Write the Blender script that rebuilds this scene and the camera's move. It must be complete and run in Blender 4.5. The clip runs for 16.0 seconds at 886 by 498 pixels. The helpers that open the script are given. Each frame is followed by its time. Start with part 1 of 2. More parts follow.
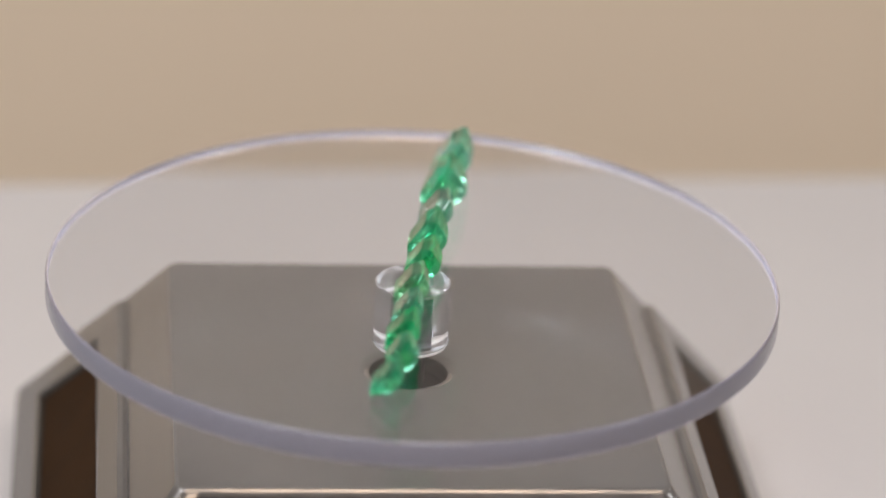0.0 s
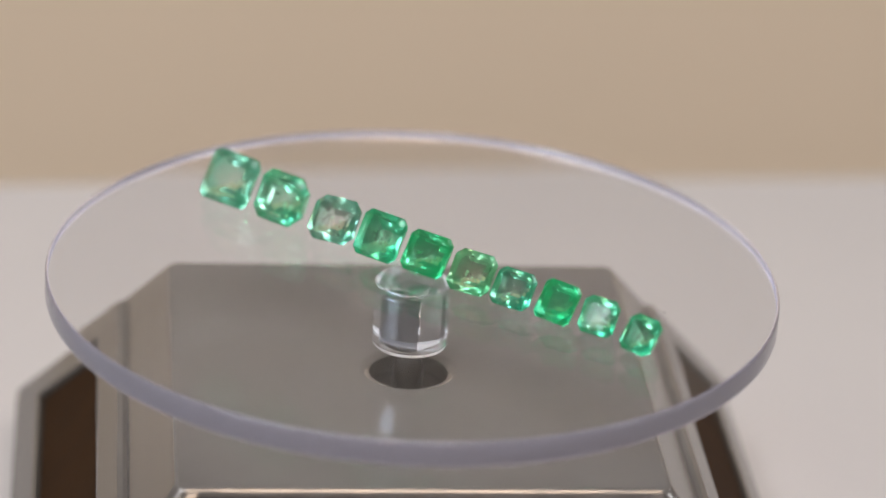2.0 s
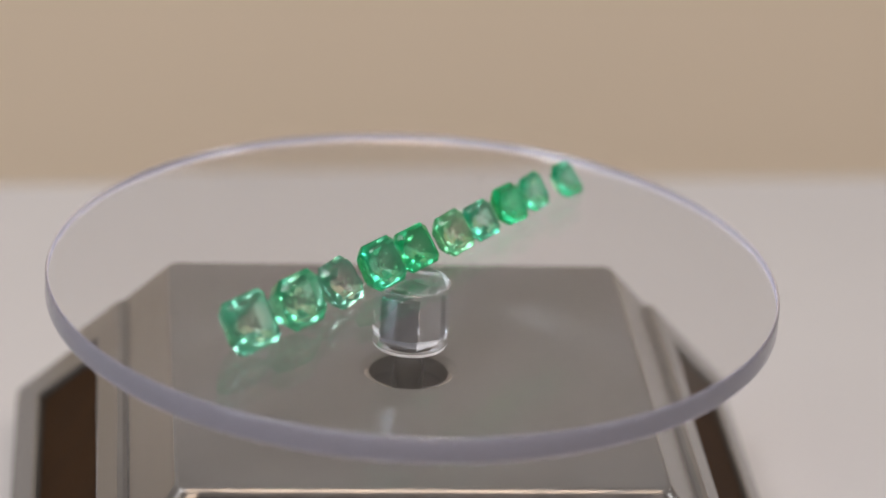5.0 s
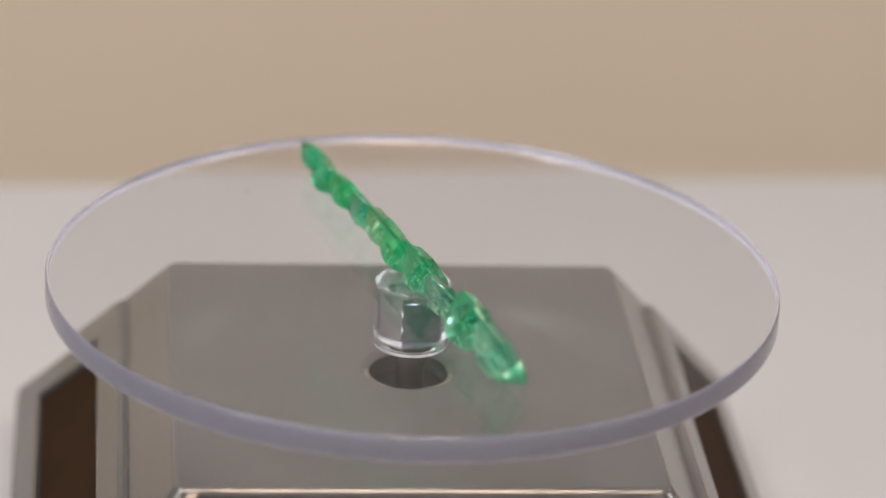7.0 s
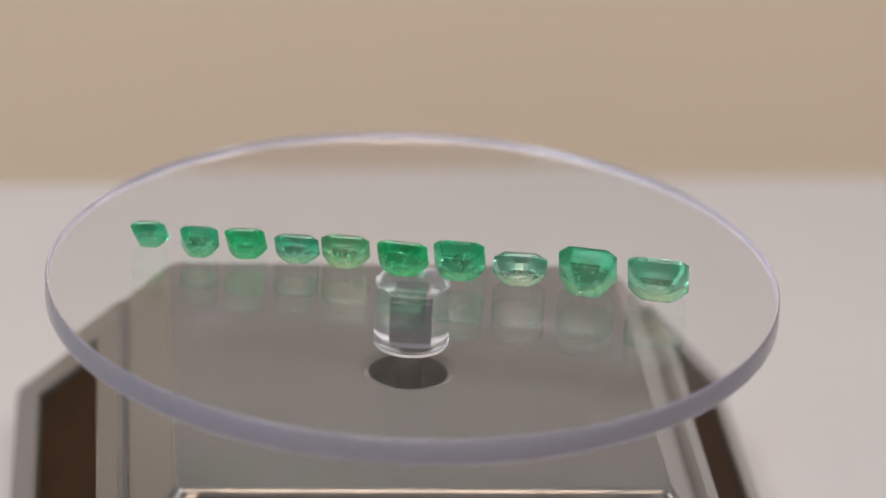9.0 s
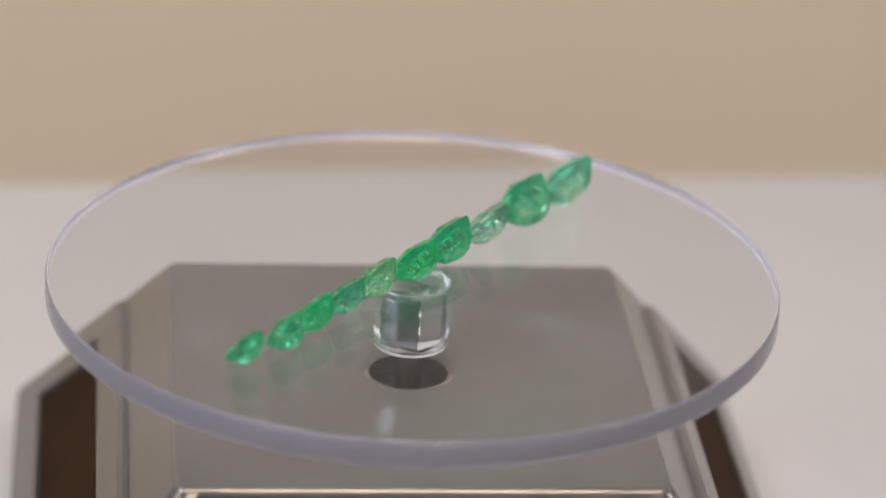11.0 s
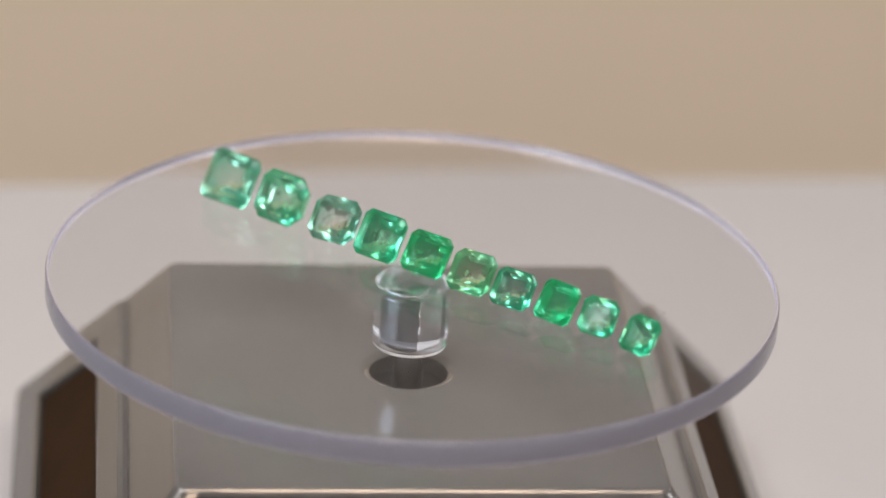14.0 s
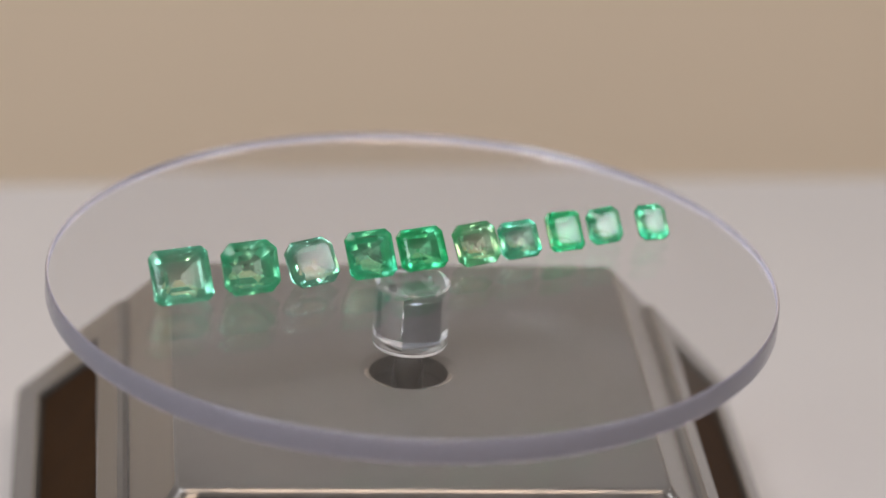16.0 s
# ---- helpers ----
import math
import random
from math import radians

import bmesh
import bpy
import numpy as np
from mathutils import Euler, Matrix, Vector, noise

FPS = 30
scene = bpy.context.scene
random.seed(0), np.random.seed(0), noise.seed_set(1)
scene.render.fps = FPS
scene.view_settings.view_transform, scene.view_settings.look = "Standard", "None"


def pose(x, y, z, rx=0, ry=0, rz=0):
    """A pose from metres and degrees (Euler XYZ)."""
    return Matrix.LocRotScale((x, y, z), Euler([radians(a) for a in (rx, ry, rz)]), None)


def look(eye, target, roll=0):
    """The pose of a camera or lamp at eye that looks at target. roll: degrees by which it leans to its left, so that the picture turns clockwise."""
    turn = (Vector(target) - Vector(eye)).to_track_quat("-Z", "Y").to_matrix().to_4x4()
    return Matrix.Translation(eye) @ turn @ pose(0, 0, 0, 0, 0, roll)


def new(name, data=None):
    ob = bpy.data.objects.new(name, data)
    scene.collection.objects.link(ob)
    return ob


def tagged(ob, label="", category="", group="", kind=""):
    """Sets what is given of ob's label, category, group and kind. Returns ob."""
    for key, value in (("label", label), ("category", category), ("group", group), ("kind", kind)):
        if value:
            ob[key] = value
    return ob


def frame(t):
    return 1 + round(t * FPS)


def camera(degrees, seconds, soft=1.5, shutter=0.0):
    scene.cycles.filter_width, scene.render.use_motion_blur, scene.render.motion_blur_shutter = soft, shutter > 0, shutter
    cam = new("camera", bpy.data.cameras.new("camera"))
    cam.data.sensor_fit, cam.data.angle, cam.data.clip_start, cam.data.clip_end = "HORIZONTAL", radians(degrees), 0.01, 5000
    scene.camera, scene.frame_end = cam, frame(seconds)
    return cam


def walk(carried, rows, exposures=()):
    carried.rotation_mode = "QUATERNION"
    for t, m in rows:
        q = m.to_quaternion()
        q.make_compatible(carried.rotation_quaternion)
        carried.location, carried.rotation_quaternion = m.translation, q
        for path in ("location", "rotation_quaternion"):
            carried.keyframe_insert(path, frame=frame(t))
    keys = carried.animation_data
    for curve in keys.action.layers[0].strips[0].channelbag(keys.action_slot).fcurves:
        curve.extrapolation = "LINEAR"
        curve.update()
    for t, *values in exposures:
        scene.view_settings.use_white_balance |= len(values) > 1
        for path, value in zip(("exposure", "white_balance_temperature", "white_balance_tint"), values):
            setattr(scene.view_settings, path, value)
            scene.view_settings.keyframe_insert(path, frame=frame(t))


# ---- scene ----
cam = camera(14.32, 16.0, soft=1.7)
EYE, AIM = (0.0, -0.44506, 0.20475), (0.0040, 0.01058, -0.00112)
STOPS = [(0.0, 0.68), (1.5, 0.68), (2.5, 0.60), (3.0, 0.56), (3.5, 0.52), (4.2, 0.52), (6.3, 0.65), (9.0, 0.62), (11.5, 0.65), (12.5, 0.68), (13.5, 0.66),
         (14.5, 0.61), (15.0, 0.54), (16.0, 0.52)]
walk(cam, [(0.0, look(EYE, AIM, 3.07)), (16.0, look(EYE, AIM, 3.07))], STOPS)
# shallow focus on the row of stones
cam.data.dof.use_dof = True
cam.data.dof.focus_distance = 0.485
cam.data.dof.aperture_fstop = 11.0

# ---- light ----
TABLE_Z = -0.056
ROOM_TURN = 8.5
world = bpy.data.worlds.new("room_dark")
world.use_nodes = True
world.node_tree.nodes["Background"].inputs["Color"].default_value = (0.5, 0.47, 0.43, 1)
world.node_tree.nodes["Background"].inputs["Strength"].default_value = 0.05
scene.world = world


def area(name, eye, target, sx, sy, power, colour):
    lamp = bpy.data.lights.new(name, "AREA")
    lamp.shape, lamp.size, lamp.size_y, lamp.energy, lamp.color = "RECTANGLE", sx, sy, power, colour
    ob = new(name, lamp)
    ob.matrix_world = look(eye, target)
    return ob


# a broad ceiling panel, a cool window before the table, a warm lamp behind the camera and a small cool one beside the table
area("ceiling_lamp", (-0.42, -0.45, 1.68), (-0.42, -0.45, 0.0), 1.5, 0.9, 17.5, (0.97, 0.97, 1.0))
area("window_light", (-0.80, -0.75, 0.70), (0.0, 0.0, 0.0), 0.38, 0.42, 2.4, (0.82, 0.92, 1.0))
area("warm_lamp", (0.13, -0.98, 1.235), (0.0, 0.0, 0.0), 0.60, 0.36, 5.3, (1.0, 0.77, 0.58))
area("side_lamp", (0.99, -0.265, 0.80), (0.0, 0.0, 0.0), 0.26, 0.36, 1.7, (0.95, 0.98, 1.0))

# ---- materials ----


def material(name):
    m = bpy.data.materials.new(name)
    m.use_nodes = True
    nt = m.node_tree
    return m, nt, nt.nodes["Principled BSDF"]


def link(nt, a, b):
    nt.links.new(a, b)


def texture(nt, scale, detail=4.0, stretch=(1, 1, 1), kind="Object"):
    co = nt.nodes.new("ShaderNodeTexCoord")
    mp = nt.nodes.new("ShaderNodeMapping")
    mp.inputs["Scale"].default_value = stretch
    tx = nt.nodes.new("ShaderNodeTexNoise")
    tx.inputs["Scale"].default_value, tx.inputs["Detail"].default_value = scale, detail
    link(nt, co.outputs[kind], mp.inputs["Vector"])
    link(nt, mp.outputs["Vector"], tx.inputs["Vector"])
    return tx.outputs["Fac"]


def ramp(nt, fac, lo, hi, p0=0.3, p1=0.7):
    r = nt.nodes.new("ShaderNodeValToRGB")
    r.color_ramp.elements[0].position, r.color_ramp.elements[1].position = p0, p1
    r.color_ramp.elements[0].color, r.color_ramp.elements[1].color = lo, hi
    link(nt, fac, r.inputs["Fac"])
    return r.outputs["Color"]


def grey(v):
    return (v, v, v, 1)


def painted(name, lo, hi, rough, scale, fine, bump):
    m, nt, b = material(name)
    link(nt, ramp(nt, texture(nt, scale), (*lo, 1), (*hi, 1)), b.inputs["Base Color"])
    b.inputs["Roughness"].default_value = rough
    bp = nt.nodes.new("ShaderNodeBump")
    bp.inputs["Strength"].default_value, bp.inputs["Distance"].default_value = bump, 0.0004
    link(nt, texture(nt, fine, 3.0), bp.inputs["Height"])
    link(nt, bp.outputs["Normal"], b.inputs["Normal"])
    return m


WALL = painted("beige_wall_paint", (0.82, 0.695, 0.545), (0.87, 0.735, 0.58), 0.8, 3.0, 260.0, 0.3)
ROOM = painted("dim_room_paint", (0.42, 0.385, 0.355), (0.48, 0.44, 0.405), 0.85, 2.0, 90.0, 0.3)
CEIL = painted("ceiling_paint", (0.62, 0.58, 0.52), (0.68, 0.64, 0.57), 0.9, 2.0, 120.0, 0.3)
FLOOR = painted("floor_boards", (0.16, 0.10, 0.06), (0.24, 0.16, 0.10), 0.5, 4.0, 40.0, 0.3)
TABLE = painted("pale_table_laminate", (0.462, 0.444, 0.443), (0.505, 0.484, 0.482), 0.5, 9.0, 400.0, 0.15)


def silvered(name, colour, rough, metal):
    m, nt, b = material(name)
    b.inputs["Metallic"].default_value = metal
    link(nt, ramp(nt, texture(nt, 60.0), tuple(c * 0.93 for c in colour) + (1,), colour + (1,)), b.inputs["Base Color"])
    link(nt, ramp(nt, texture(nt, 40.0, 2.0), grey(rough * 0.94), grey(rough * 1.06)), b.inputs["Roughness"])
    return m


SILVER = silvered("silvered_plastic", (0.138, 0.130, 0.123), 0.18, 0.42)


def plain(name, colour, rough, metallic=0.0, coat=0.0, gloss=0.5):
    m, nt, b = material(name)
    link(nt, ramp(nt, texture(nt, 120.0), tuple(c * 0.85 for c in colour) + (1,), tuple(c * 1.15 for c in colour) + (1,)), b.inputs["Base Color"])
    b.inputs["Roughness"].default_value, b.inputs["Metallic"].default_value = rough, metallic
    b.inputs["Coat Weight"].default_value, b.inputs["Specular IOR Level"].default_value = coat, gloss
    return m


CELL = plain("brown_solar_cell", (0.027, 0.0125, 0.0048), 0.6, 0.0, 0.0, 0.03)
GASKET = plain("black_gasket", (0.008, 0.007, 0.006), 0.5)
SPECK = plain("black_inclusion", (0.012, 0.012, 0.010), 0.6)
STEEL = plain("polished_steel", (0.28, 0.295, 0.32), 0.12, 1.0)
# darkened only to dim what the base's left slope mirrors
UNSEEN_DARKENED = painted("unseen_wall_darkened", (0.13, 0.12, 0.11), (0.17, 0.155, 0.145), 0.85, 2.0, 90.0, 0.3)
VEIL = plain("pale_fissure", (0.42, 0.72, 0.52), 0.3)
# near black: the shade inside the well is put into its colour
HOLE = plain("dark_well_shade", (0.012, 0.011, 0.011), 0.4, 0.0, 0.0, 0.15)


def clear(name, colour, rough, ior, scratch=0.0):
    m, nt, b = material(name)
    b.inputs["Base Color"].default_value = (*colour, 1)
    b.inputs["Transmission Weight"].default_value = 1.0
    b.inputs["IOR"].default_value = ior
    b.inputs["Roughness"].default_value = rough
    if scratch:
        bp = nt.nodes.new("ShaderNodeBump")
        bp.inputs["Strength"].default_value, bp.inputs["Distance"].default_value = scratch, 0.00005
        link(nt, texture(nt, 500.0, 2.0), bp.inputs["Height"])
        link(nt, bp.outputs["Normal"], b.inputs["Normal"])
    return m


ACRYLIC = clear("clear_acrylic", (0.985, 0.985, 0.99), 0.0, 1.49)
ACRYLIC_RIM = clear("lilac_acrylic_edge", (0.81, 0.80, 1.0), 0.15, 1.49)
ACRYLIC_RIM.node_tree.nodes["Principled BSDF"].inputs["Transmission Weight"].default_value = 0.75
FROST = clear("frosted_acrylic", (0.88, 0.90, 0.97), 0.18, 1.49)
FROST.node_tree.nodes["Principled BSDF"].inputs["Transmission Weight"].default_value = 0.95
# milky white standing in for the bright internal reflection round the post's foot
GLINT_EDGE = clear("glint_acrylic_edge", (0.93, 0.94, 0.98), 0.25, 1.49)
GLINT_EDGE.node_tree.nodes["Principled BSDF"].inputs["Transmission Weight"].default_value = 0.45
ACRYLIC_POST = clear("clear_acrylic_post", (0.92, 0.95, 1.0), 0.0, 1.49, 0.0)
ACRYLIC_POST.node_tree.nodes["Principled BSDF"].inputs["Transmission Weight"].default_value = 0.992


def gem_glass(name, deep, light, scale, cloud):
    """Included beryl with fine wavy growth marks. A paler, clearer heart and a deeper, cloudier rim put the light's
    short and long paths through the stone into the colour.
    """
    m, nt, b = material(name)
    co = nt.nodes.new("ShaderNodeTexCoord")
    mp = nt.nodes.new("ShaderNodeMapping")
    mp.inputs["Location"].default_value, mp.inputs["Scale"].default_value = (-0.6, -0.6, 0.0), (1.2, 1.2, 0.0)
    link(nt, co.outputs["Generated"], mp.inputs["Vector"])
    far = nt.nodes.new("ShaderNodeVectorMath")
    far.operation = "LENGTH"
    link(nt, mp.outputs["Vector"], far.inputs[0])
    wob = nt.nodes.new("ShaderNodeMath")
    wob.operation = "MULTIPLY_ADD"
    link(nt, texture(nt, scale, 5.0), wob.inputs[0])
    wob.inputs[1].default_value = 0.62
    link(nt, far.outputs["Value"], wob.inputs[2])
    zone = wob.outputs["Value"]
    rich = (deep[0] * 0.45, deep[1] * 0.92, deep[2] * 0.88, 1)
    # heart to rim: see-through window and edge glow painted as colour
    link(nt, ramp(nt, zone, (*light, 1), rich, 0.50, 1.0), b.inputs["Base Color"])
    b.inputs["Transmission Weight"].default_value = 1.0
    b.inputs["IOR"].default_value = 1.57
    link(nt, ramp(nt, texture(nt, 700.0, 3.0), grey(0.015), grey(0.075), 0.45, 0.75), b.inputs["Roughness"])
    bp = nt.nodes.new("ShaderNodeBump")
    bp.inputs["Strength"].default_value, bp.inputs["Distance"].default_value = 0.06, 0.0001
    link(nt, texture(nt, 420.0, 3.0), bp.inputs["Height"])
    link(nt, bp.outputs["Normal"], b.inputs["Normal"])
    tr = nt.nodes.new("ShaderNodeBsdfTranslucent")
    link(nt, ramp(nt, zone, (light[0] * 0.8, 0.95, light[2] * 0.95, 1), (deep[0] * 0.6, 0.86, deep[2] * 0.90, 1), 0.50, 1.0), tr.inputs["Color"])
    mix = nt.nodes.new("ShaderNodeMixShader")
    link(nt, ramp(nt, zone, grey(cloud * 0.25), grey(cloud * 0.95), 0.45, 1.0), mix.inputs["Fac"])
    link(nt, b.outputs["BSDF"], mix.inputs[1])
    link(nt, tr.outputs["BSDF"], mix.inputs[2])
    link(nt, mix.outputs["Shader"], nt.nodes["Material Output"].inputs["Surface"])
    return m


# ---- shapes ----


def mesh(name, bm, mats, smooth=False):
    me = bpy.data.meshes.new(name)
    bm.normal_update()
    bm.to_mesh(me)
    bm.free()
    for m in mats if isinstance(mats, (list, tuple)) else [mats]:
        me.materials.append(m)
    if smooth:
        for f in me.polygons:
            f.use_smooth = True
    return me


def part(name, bm, mats, parent, label="", smooth=False):
    ob = new(name, mesh(name, bm, mats, smooth))
    ob.parent = parent
    if label:
        tagged(ob, label)
    return ob


def box(bm, lo, hi, m=Matrix.Identity(4)):
    vs = [bm.verts.new(m @ Vector((x, y, z))) for x in (lo[0], hi[0]) for y in (lo[1], hi[1]) for z in (lo[2], hi[2])]
    for a in ((0, 1, 3, 2), (4, 6, 7, 5), (0, 4, 5, 1), (2, 3, 7, 6), (0, 2, 6, 4), (1, 5, 7, 3)):
        bm.faces.new([vs[i] for i in a])
    return vs


def bevelled(bm, width, segments=2):
    bmesh.ops.recalc_face_normals(bm, faces=bm.faces[:])
    bmesh.ops.bevel(bm, geom=bm.edges[:], offset=width, segments=segments, profile=0.5, affect="EDGES")


def ring(bm, radius, z, n):
    return [bm.verts.new((radius * math.cos(2 * math.pi * i / n), radius * math.sin(2 * math.pi * i / n), z)) for i in range(n)]


def bridge(bm, a, b, index=0, smooth=True):
    n = len(a)
    for i in range(n):
        f = bm.faces.new((a[i], a[(i + 1) % n], b[(i + 1) % n], b[i]))
        f.material_index, f.smooth = index, smooth


# ---- room ----
room = pose(0, 0, 0, 0, 0, ROOM_TURN)
BACK, BOARD = 1.30, 0.1635


def slab(name, lo, hi, mat, label, category):
    bm = bmesh.new()
    box(bm, lo, hi, room)
    bmesh.ops.recalc_face_normals(bm, faces=bm.faces[:])
    return tagged(new(name, mesh(name, bm, mat)), label, category, kind="structure")


slab("wall_north", (-1.7, BACK, -0.81), (1.7, BACK + 0.12, 1.7), ROOM, "dim wall of the room, out of view", "wall")
slab("wall_south", (-1.7, -2.52, -0.81), (1.7, -2.4, 1.7), ROOM, "dim wall of the room, out of view", "wall")
# unseen west wall, made darker than the rest to cut light on the left
slab("wall_west", (-1.82, -2.52, -0.81), (-1.7, BACK + 0.12, 1.7), UNSEEN_DARKENED, "dim wall of the room, out of view", "wall")
slab("wall_east", (1.7, -2.52, -0.81), (1.82, BACK + 0.12, 1.7), ROOM, "dim wall of the room, out of view", "wall")
slab("ceiling", (-1.82, -2.52, 1.7), (1.82, BACK + 0.12, 1.8), CEIL, "plain off-white ceiling", "ceiling")
slab("floor", (-1.82, -2.52, -0.91), (1.82, BACK + 0.12, -0.81), FLOOR, "dark wooden floor", "floor")


def make_table():
    table = tagged(new("table"), "pale greyish laminate table before a beige panel", "table")
    table.matrix_world = room @ pose(0, 0, TABLE_Z)
    bm = bmesh.new()
    box(bm, (-0.75, -0.62, -0.03), (0.75, BOARD, 0.0))
    bevelled(bm, 0.003)
    part("tabletop", bm, TABLE, table)
    for x in (-0.70, 0.65):
        for y in (-0.58, 0.10):
            bm = bmesh.new()
            box(bm, (x, y, -0.754), (x + 0.05, y + 0.05, -0.031))
            bevelled(bm, 0.003)
            part("leg", bm, TABLE, table)


make_table()


def make_board():
    bm = bmesh.new()
    box(bm, (-0.90, 0.42, -0.81), (0.90, 0.44, 0.13))
    bevelled(bm, 0.002)
    ob = tagged(new("backdrop_panel", mesh("backdrop_panel", bm, WALL)), "plain beige painted panel standing behind the pale table", "panel")
    ob.matrix_world = room


make_board()

# ---- turntable ----
TOP, MID, HALF, LOW = -0.0172, -0.048, 0.0331, 0.0562
BASE = pose(-0.0002, 0.0016, 0, 0, 0, 5.6)


def make_turntable():
    base = tagged(new("display_turntable"), "silver plastic solar display turntable base standing on the table", "turntable")
    base.matrix_world = BASE @ pose(0, 0, TABLE_Z)
    d = -TABLE_Z
    # body: skirt, slopes, rounded top edge, flat top with a round well
    bm = bmesh.new()

    def square(h, z, r=0.0016):
        made = []
        for q, (sx, sy) in enumerate(((1, 1), (-1, 1), (-1, -1), (1, -1))):
            for i in range(6):
                a = (q + i / 5) * math.pi / 2
                made.append(bm.verts.new((sx * (h - r) + r * math.cos(a), sy * (h - r) + r * math.sin(a), z + d)))
        return made
    loops = [square(LOW - 0.001, TABLE_Z), square(LOW, TABLE_Z + 0.001), square(LOW, MID - 0.0006), square(LOW - 0.0004, MID)]
    run, fall = LOW - HALF, TOP - MID
    loops += [square(HALF + 0.00045, TOP - 0.0005), square(HALF + 0.0001, TOP - 0.00012), square(HALF - 0.0004, TOP)]
    for a, b in zip(loops, loops[1:]):
        bridge(bm, a, b, 0, False)
    # top face round the well
    n = 720
    cx, cy = 0.0000, -0.0016
    h = HALF - 0.0004
    outer = []
    for i in range(n):
        a = 2 * math.pi * i / n + math.pi / 4
        c, s = math.cos(a), math.sin(a)
        k, r = h / max(abs(c), abs(s)), 0.0016
        u, v = abs(c * k), abs(s * k)
        if min(u, v) > h - r:
            # meet the rounded corner along the same ray
            e, g = (h - r) * (abs(c) + abs(s)), 2 * (h - r) ** 2 - r * r
            k = e + math.sqrt(e * e - g)
        outer.append(bm.verts.new((c * k, s * k, TOP + d)))

    def well(r, z):
        return [bm.verts.new((cx + r * math.cos(2 * math.pi * i / n + math.pi / 4), cy + r * math.sin(2 * math.pi * i / n + math.pi / 4), z + d)) for i in range(n)]
    r1, r2, r3 = well(0.0068, TOP), well(0.0058, TOP - 0.0003), well(0.0055, TOP - 0.0006)
    bridge(bm, outer, r1, 0, False)
    bridge(bm, r1, r2, 0, True)
    bridge(bm, r2, r3, 0, True)
    # wall and floor of the well, coloured as dark as its shade
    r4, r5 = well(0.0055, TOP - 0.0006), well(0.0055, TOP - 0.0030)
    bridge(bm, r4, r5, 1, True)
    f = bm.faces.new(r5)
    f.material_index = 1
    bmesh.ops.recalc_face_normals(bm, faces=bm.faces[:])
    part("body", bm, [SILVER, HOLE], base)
    # a solar panel in a raised frame on each slope
    ang = math.atan2(fall, run)
    length = math.hypot(run, fall)
    for k in range(4):
        # slope space: u along the edge, v down the slope, w out of it
        side = Matrix.Rotation(k * math.pi / 2, 4, "Z")
        basis = Matrix(((1, 0, 0, 0), (0, -run / length, -fall / length, -HALF), (0, -fall / length, run / length, TOP + d), (0, 0, 0, 1)))
        m = side @ basis
        def half(v):
            return HALF + (LOW - HALF) * v / length

        def loop(bm, v0, v1, inset, w):
            return [bm.verts.new(m @ Vector(c)) for c in ((-half(v0) + inset, v0, w), (half(v0) - inset, v0, w), (half(v1) - inset, v1, w), (-half(v1) + inset, v1, w))]
        v0, v1 = 0.27 * length, 0.965 * length
        a0, a1, edge = 0.42 * length, 0.80 * length, 0.0098
        if k == 0:
            # the front panel fills its whole slope
            v0, a0, edge = 0.0004, 0.0014, 0.0034
        bm = bmesh.new()
        ls = [loop(bm, v0, v1, 0.0022 if k else 0.0013, -0.0008), loop(bm, v0 + 0.0002, v1 - 0.0002, 0.0024 if k else 0.0015, 0.0006), loop(bm, v0 + (0.0009 if k else 0.0005), v1 - 0.0006, 0.0031 if k else 0.0021, 0.0011),
              loop(bm, a0 - 0.0006, a1 + 0.0006, edge, 0.0012), loop(bm, a0, a1, edge + 0.0007, 0.0010)]
        for p, q in zip(ls, ls[1:]):
            bridge(bm, p, q, 0, False)
        inner = loop(bm, a0 + 0.0002, a1 - 0.0006, edge + 0.0016, 0.0001)
        bridge(bm, ls[-1], inner, 1, False)
        bmesh.ops.recalc_face_normals(bm, faces=bm.faces[:])
        part("panel_frame", bm, [SILVER, GASKET], base)
        bm = bmesh.new()
        top = loop(bm, a0 + 0.0001, a1 - 0.0005, edge + 0.0015, 0.0004)
        low = loop(bm, a0 + 0.0001, a1 - 0.0005, edge + 0.0015, -0.0006)
        bm.faces.new(top)
        bm.faces.new(low[::-1])
        bridge(bm, top, low, 0, False)
        bmesh.ops.recalc_face_normals(bm, faces=bm.faces[:])
        part("solar_panel", bm, CELL, base, "dark brown solar cell panel")
    return base


make_turntable()

# ---- rotating tray ----
RATE, START = 29.90, -5.0
RADIUS, THICK = 0.0509, 0.0036
POST_LOW = -0.0133


DRIFT = [(0.0, 0.5), (0.5, 0.8), (1.0, 0.5), (2.5, 0.35), (7.0, -0.7), (9.0, -0.85), (11.5, 1.0), (12.5, 1.5), (14.5, 1.4), (16.0, 2.3)]


def spin(t):
    lag = float(np.interp(t, [a for a, b in DRIFT], [b for a, b in DRIFT]))
    return pose(0, 0, 0, 0, 0, RATE * t + START + lag) @ pose(0, 0, 0, 0.425, 0, 0)


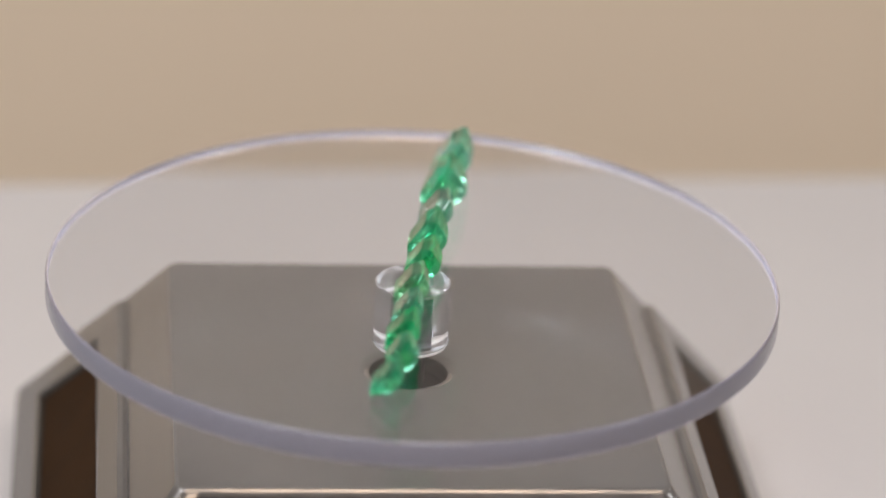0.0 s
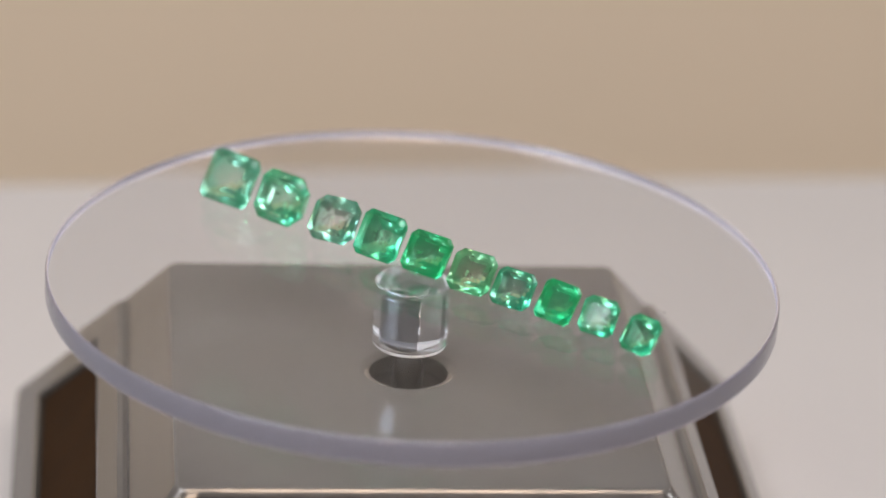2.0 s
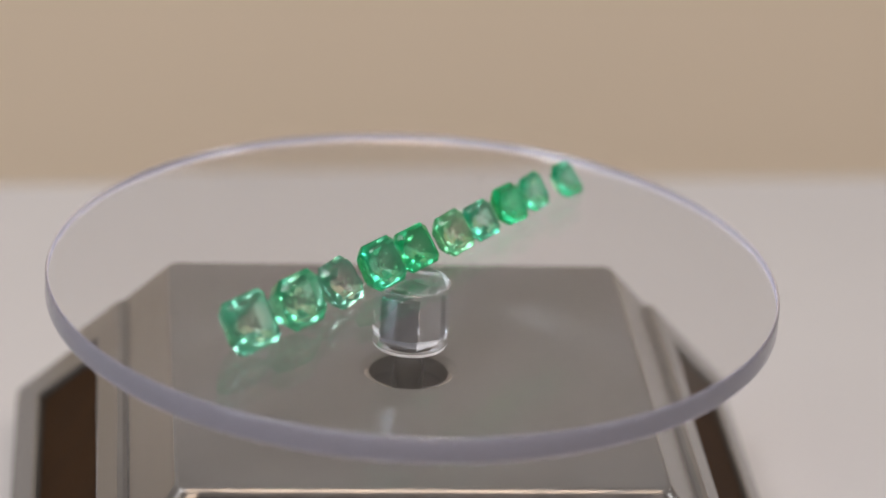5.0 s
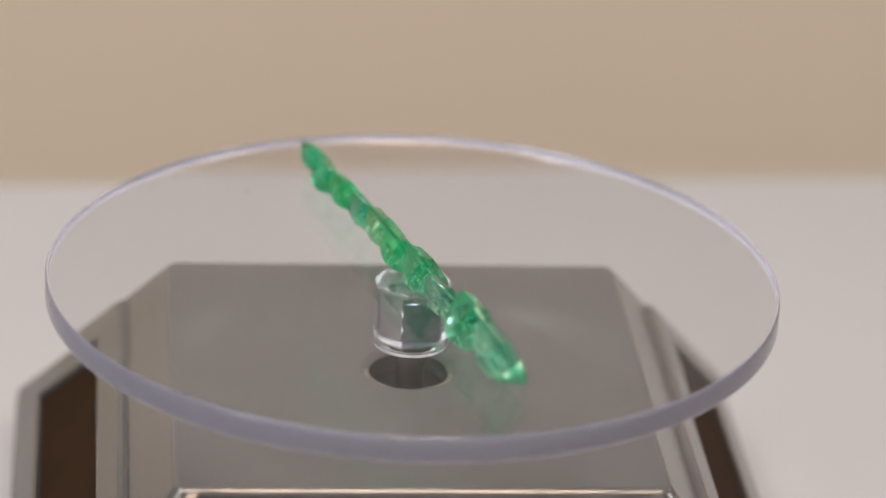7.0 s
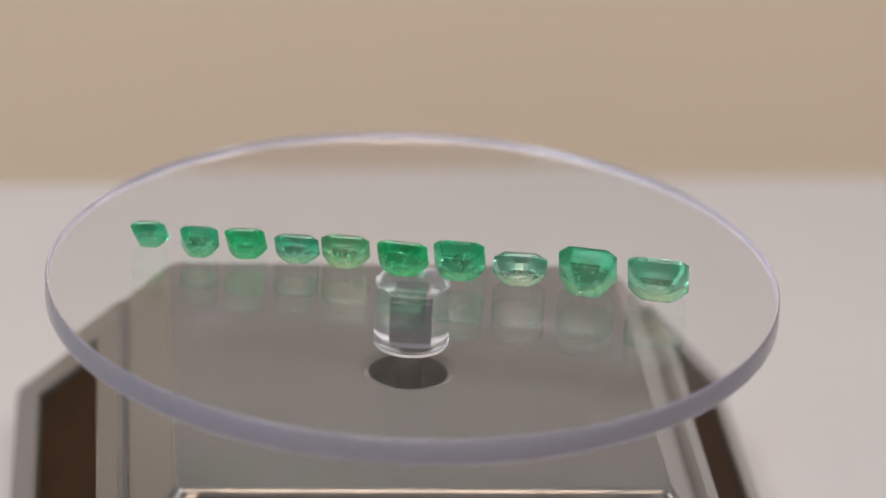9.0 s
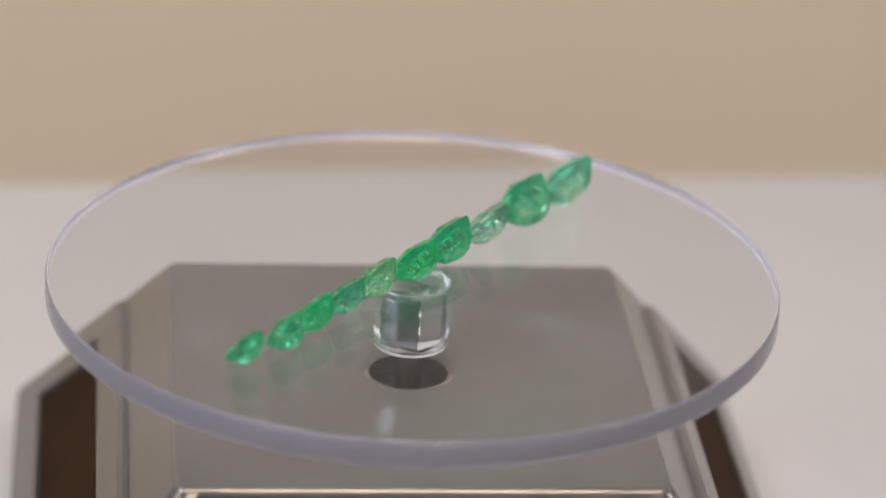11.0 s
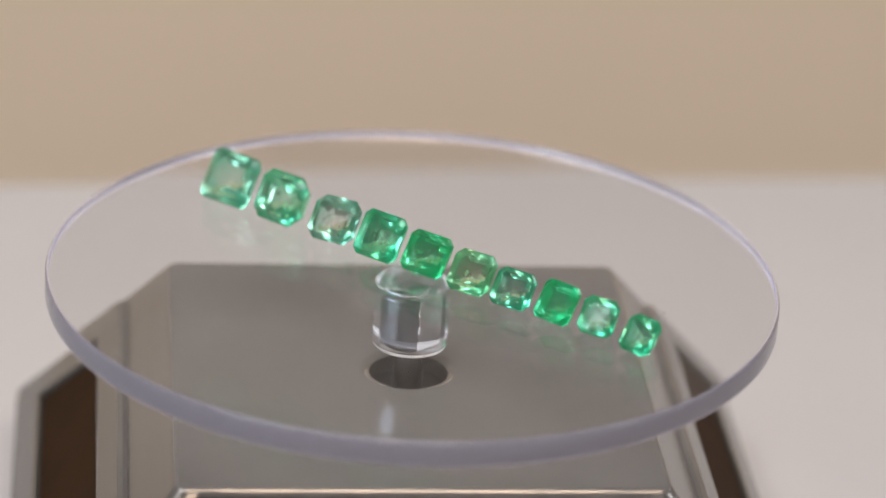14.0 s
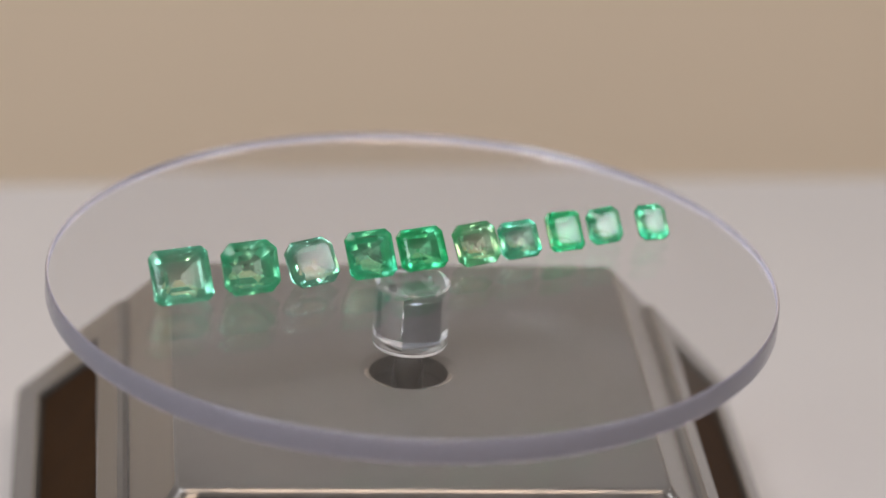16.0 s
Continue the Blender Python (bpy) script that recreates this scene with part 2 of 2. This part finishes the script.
def make_tray():
    tray = tagged(new("rotating_tray"), "round clear acrylic tray with lilac edge on a clear post", "display tray")
    bm = bmesh.new()
    n = 160
    c = 0.0004
    prof = [(RADIUS - c, 0.0), (RADIUS - 0.5 * c, -0.13 * c), (RADIUS - 0.13 * c, -0.5 * c), (RADIUS, -c),
            (RADIUS, -THICK + c), (RADIUS - 0.13 * c, -THICK + 0.5 * c), (RADIUS - 0.5 * c, -THICK + 0.13 * c), (RADIUS - c, -THICK)]
    rings = [ring(bm, r, z, n) for r, z in prof]
    for a, b in zip(rings, rings[1:]):
        bridge(bm, b, a, 1, True)
    bm.faces.new(ring(bm, RADIUS - c, 0.0, n))
    bm.faces.new(ring(bm, RADIUS - c, -THICK, n)[::-1])
    plate = part("plate", bm, [ACRYLIC, ACRYLIC_RIM], tray)
    plate.visible_shadow = False
    bm = bmesh.new()
    n, r, c = 72, 0.0053, 0.0005
    z0, z1 = POST_LOW, -THICK - 0.00008
    # the lowest bands carry the painted bright ring
    rings = [ring(bm, q, z, n) for q, z in ((r - c, z0), (r - 0.3 * c, z0 + 0.3 * c), (r, z0 + c), (r, z0 + c + 0.00014), (r, z1 - 0.0003), (r, z1 - 0.0002), (r - 0.0002, z1))]
    for k, (a, b) in enumerate(zip(rings, rings[1:])):
        bridge(bm, a, b, (2, 2, 2, 0, 1, 1)[k], True)
    inner = ring(bm, 0.0030, z1, n)
    bridge(bm, ring(bm, r - 0.0002, z1, n), inner, 1, False)
    bm.faces.new(ring(bm, 0.0030, z1, n))
    bm.faces.new(ring(bm, r - c, z0, n)[::-1])
    # the square socket, an air space in the solid post
    turn, s = pose(0, 0, 0, 0, 0, 5), 0.0025
    lo = [bm.verts.new(turn @ Vector((x * s, y * s, z0 + 0.0007))) for x, y in ((-1, -1), (1, -1), (1, 1), (-1, 1))]
    hi = [bm.verts.new(turn @ Vector((x * s, y * s, z1 - 0.0012))) for x, y in ((-1, -1), (1, -1), (1, 1), (-1, 1))]
    bridge(bm, hi, lo, 0, False)
    bm.faces.new(lo)
    bm.faces.new(hi[::-1])
    post = part("post", bm, [ACRYLIC_POST, FROST, GLINT_EDGE], tray, "clear acrylic cylinder post")
    post.visible_shadow = False
    bm = bmesh.new()
    s = 0.00235
    box(bm, (-s, -s, POST_LOW + 0.0008), (s, s, -THICK - 0.0021), pose(0, 0, 0, 0, 0, 5))
    bevelled(bm, 0.0001, 1)
    part("shaft", bm, STEEL, tray, "polished square metal drive shaft")
    # added stub in the well's shade colour, so no shaft shows below the post
    bm = bmesh.new()
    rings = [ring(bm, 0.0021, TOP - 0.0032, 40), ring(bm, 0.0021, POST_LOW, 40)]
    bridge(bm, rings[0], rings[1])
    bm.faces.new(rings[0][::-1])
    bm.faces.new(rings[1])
    part("spindle", bm, HOLE, tray, "added round spindle, darkened like the shaded well")
    for x, y, r in ((0.0125, -0.0334, 0.00016), (-0.0226, 0.0082, 0.00010), (0.0295, 0.0210, 0.00008)):
        bm = bmesh.new()
        bmesh.ops.create_icosphere(bm, subdivisions=1, radius=r, matrix=Matrix.Translation((x, y, r * 0.3)) @ Matrix.Diagonal((1.6, 0.8, 0.3, 1)))
        part("dust_speck", bm, SPECK, tray, "tiny dark speck of dust")
    return tray


tray = make_tray()

# ---- emeralds ----


def outline(w, h, cut):
    x, y = w / 2, h / 2
    return [(-x + cut, -y), (x - cut, -y), (x, -y + cut), (x, y - cut), (x - cut, y), (-x + cut, y), (-x, y - cut), (-x, -y + cut)]


def emerald(w, h, cut, depth, mat, seed):
    """A step-cut stone: its table faces z, its girdle lies in z = 0."""
    rnd = random.Random(seed)
    bm = bmesh.new()
    deep = depth * 0.45 * h
    crown = 0.16 * h
    levels = [(0.37 + rnd.uniform(-0.03, 0.03), crown), (0.24, crown * 0.68), (0.10, crown * 0.36), (0.0, 0.03 * h), (0.0, -0.035 * h), (0.22, -0.50 * deep), (0.44, -0.79 * deep), (0.68, -0.95 * deep), (0.90, -1.02 * deep)]
    loops = []
    for k, (inset, z) in enumerate(levels):
        i = inset * h / 2
        j = i if z > 0 else i * (1 + (w / h - 1) * 0.8)
        lo = outline(w - 2 * j, h - 2 * i, max(cut * (1 - (2.1 if z > 0 else 1.0) * inset), 0.00012))
        jx, jy = (rnd.uniform(-0.02, 0.02) * h, rnd.uniform(-0.02, 0.02) * h) if k in (0, 6, 7, 8) else (0, 0)
        loops.append([bm.verts.new((x + jx, y + jy, z)) for x, y in lo])
    for a, b in zip(loops, loops[1:]):
        bridge(bm, a, b, 0, False)
    bm.faces.new(loops[0])
    bm.faces.new(loops[-1][::-1])
    bmesh.ops.recalc_face_normals(bm, faces=bm.faces[:])
    return mesh("emerald", bm, mat)


GEMS = [
    # along, across, width, height, lean, yaw, roll, depth, corner, deep, light, cloud, specks, words
    (0.0340, 0.0016, 0.00842, 0.00755, 57, -1.9, 0.5, 1.05, 0.11, (0.42, 0.93, 0.66), (0.80, 0.97, 0.83), 0.22, 0, "large pale grey-green"),
    (0.0242, 0.0008, 0.00803, 0.00725, 62.9, -2.2, 0.5, 1.44, 0.19, (0.22, 0.88, 0.55), (0.64, 0.95, 0.76), 0.26, 5, "large cool mid-green"),
    (0.0149, 0.0013, 0.00739, 0.00655, 51, 4.5, 2.0, 0.92, 0.20, (0.46, 0.90, 0.68), (0.95, 0.98, 0.92), 0.16, 14, "almost colourless pale green"),
    (0.0064, 0.0006, 0.00705, 0.00670, 57, 1.5, -1.0, 1.20, 0.13, (0.12, 0.84, 0.50), (0.45, 0.92, 0.68), 0.30, 22, "speckled mid-green"),
    (-0.0015, 0.0008, 0.00700, 0.00599, 53.5, -0.5, 0.5, 1.21, 0.14, (0.06, 0.88, 0.42), (0.34, 0.94, 0.58), 0.30, 0, "vivid green"),
    (-0.0096, 0.0002, 0.00667, 0.00601, 52.4, 2.6, 1.0, 1.08, 0.17, (0.34, 0.90, 0.48), (0.88, 0.98, 0.78), 0.24, 6, "yellowish green"),
    (-0.0164, 0.0004, 0.00615, 0.00538, 52.3, 2.1, 0.0, 1.02, 0.16, (0.10, 0.82, 0.52), (0.70, 0.96, 0.84), 0.18, 3, "cool teal-green"),
    (-0.0236, 0.0005, 0.00553, 0.00570, 51.6, 5.0, -4.0, 1.05, 0.12, (0.06, 0.88, 0.44), (0.28, 0.93, 0.55), 0.34, 0, "vivid grass-green"),
    (-0.0301, 0.0008, 0.00532, 0.00522, 57, 5.2, 0.0, 1.26, 0.17, (0.10, 0.84, 0.50), (0.55, 0.94, 0.74), 0.24, 5, "small mid-green"),
    (-0.0373, 0.0000, 0.00484, 0.00526, 47.5, 4.4, -6.0, 0.98, 0.17, (0.08, 0.80, 0.48), (0.50, 0.92, 0.72), 0.24, 4, "small deep green"),
]


def make_gems():
    made = []
    for k, (y, x, w, h, lean, yaw, roll, depth, corner, deep, light, cloud, specks, words) in enumerate(GEMS):
        veils = 6 + specks // 2
        mat = gem_glass("emerald_glass", deep, light, 260.0, cloud)
        ob = new("emerald", emerald(w, h, corner * min(w, h), depth, mat, 11 + k))
        tagged(ob, words + " step-cut emerald lying tilted on the clear tray", "gemstone", "row of emeralds")
        if specks:
            rnd = random.Random(70 + k)
            bm = bmesh.new()
            for _ in range(specks):
                c = Vector((rnd.uniform(-0.26, 0.26) * w, rnd.uniform(-0.26, 0.26) * h, rnd.uniform(-0.14, 0.05) * h))
                r = rnd.uniform(0.00006, 0.00019)
                sq = [rnd.uniform(0.5, 1.5) for _ in range(3)]
                vs = [bm.verts.new(c + Vector((a * r * sq[0], b * r * sq[1], d * r * sq[2]))) for a, b, d in ((1, 0, 0), (-1, 0, 0), (0, 1, 0), (0, -1, 0), (0, 0, 1), (0, 0, -1))]
                for a in (0, 1):
                    for b in (2, 3):
                        for d in (4, 5):
                            bm.faces.new((vs[a], vs[b], vs[d]))
            bmesh.ops.recalc_face_normals(bm, faces=bm.faces[:])
            part("inclusions", bm, SPECK, ob, "tiny black specks inside the stone")
        rnd = random.Random(170 + k)
        bm = bmesh.new()
        for _ in range(veils):
            c = Vector((rnd.uniform(-0.28, 0.28) * w, rnd.uniform(-0.30, 0.10) * h, rnd.uniform(-0.20, 0.04) * h))
            tilt = pose(0, 0, 0, rnd.uniform(0, 360), rnd.uniform(0, 360), rnd.uniform(0, 360))
            r = rnd.uniform(0.00012, 0.00042)
            rim = [bm.verts.new(c + tilt @ Vector((r * rnd.uniform(0.4, 1.3) * math.cos(a), 0.6 * r * rnd.uniform(0.4, 1.3) * math.sin(a), 0))) for a in (0, 0.9, 1.8, 2.7, 3.6, 4.5, 5.4)]
            tips = [bm.verts.new(c + tilt @ Vector((0, 0, q * r * 0.12))) for q in (1, -1)]
            for i in range(7):
                for tip in tips:
                    bm.faces.new((rim[i], rim[(i + 1) % 7], tip))
        bmesh.ops.recalc_face_normals(bm, faces=bm.faces[:])
        part("veils", bm, VEIL, ob, "fine pale fissures inside the stone")
        # the table faces away from +x, leaning back
        turn = pose(0, 0, 0, 0, 0, -90 + yaw) @ pose(0, 0, 0, lean, 0, 0) @ pose(0, 0, 0, 0, 0, roll)
        low = min((turn @ v.co).z for v in ob.data.vertices)
        made.append((ob, Matrix.Translation((x, y, 0.00004 - low)) @ turn))
    return made


gems = make_gems()


def motions():
    times = [0.5 * i for i in range(33)]
    walk(tray, [(t, spin(t)) for t in times])
    for ob, place in gems:
        walk(ob, [(t, spin(t) @ place) for t in times])


motions()
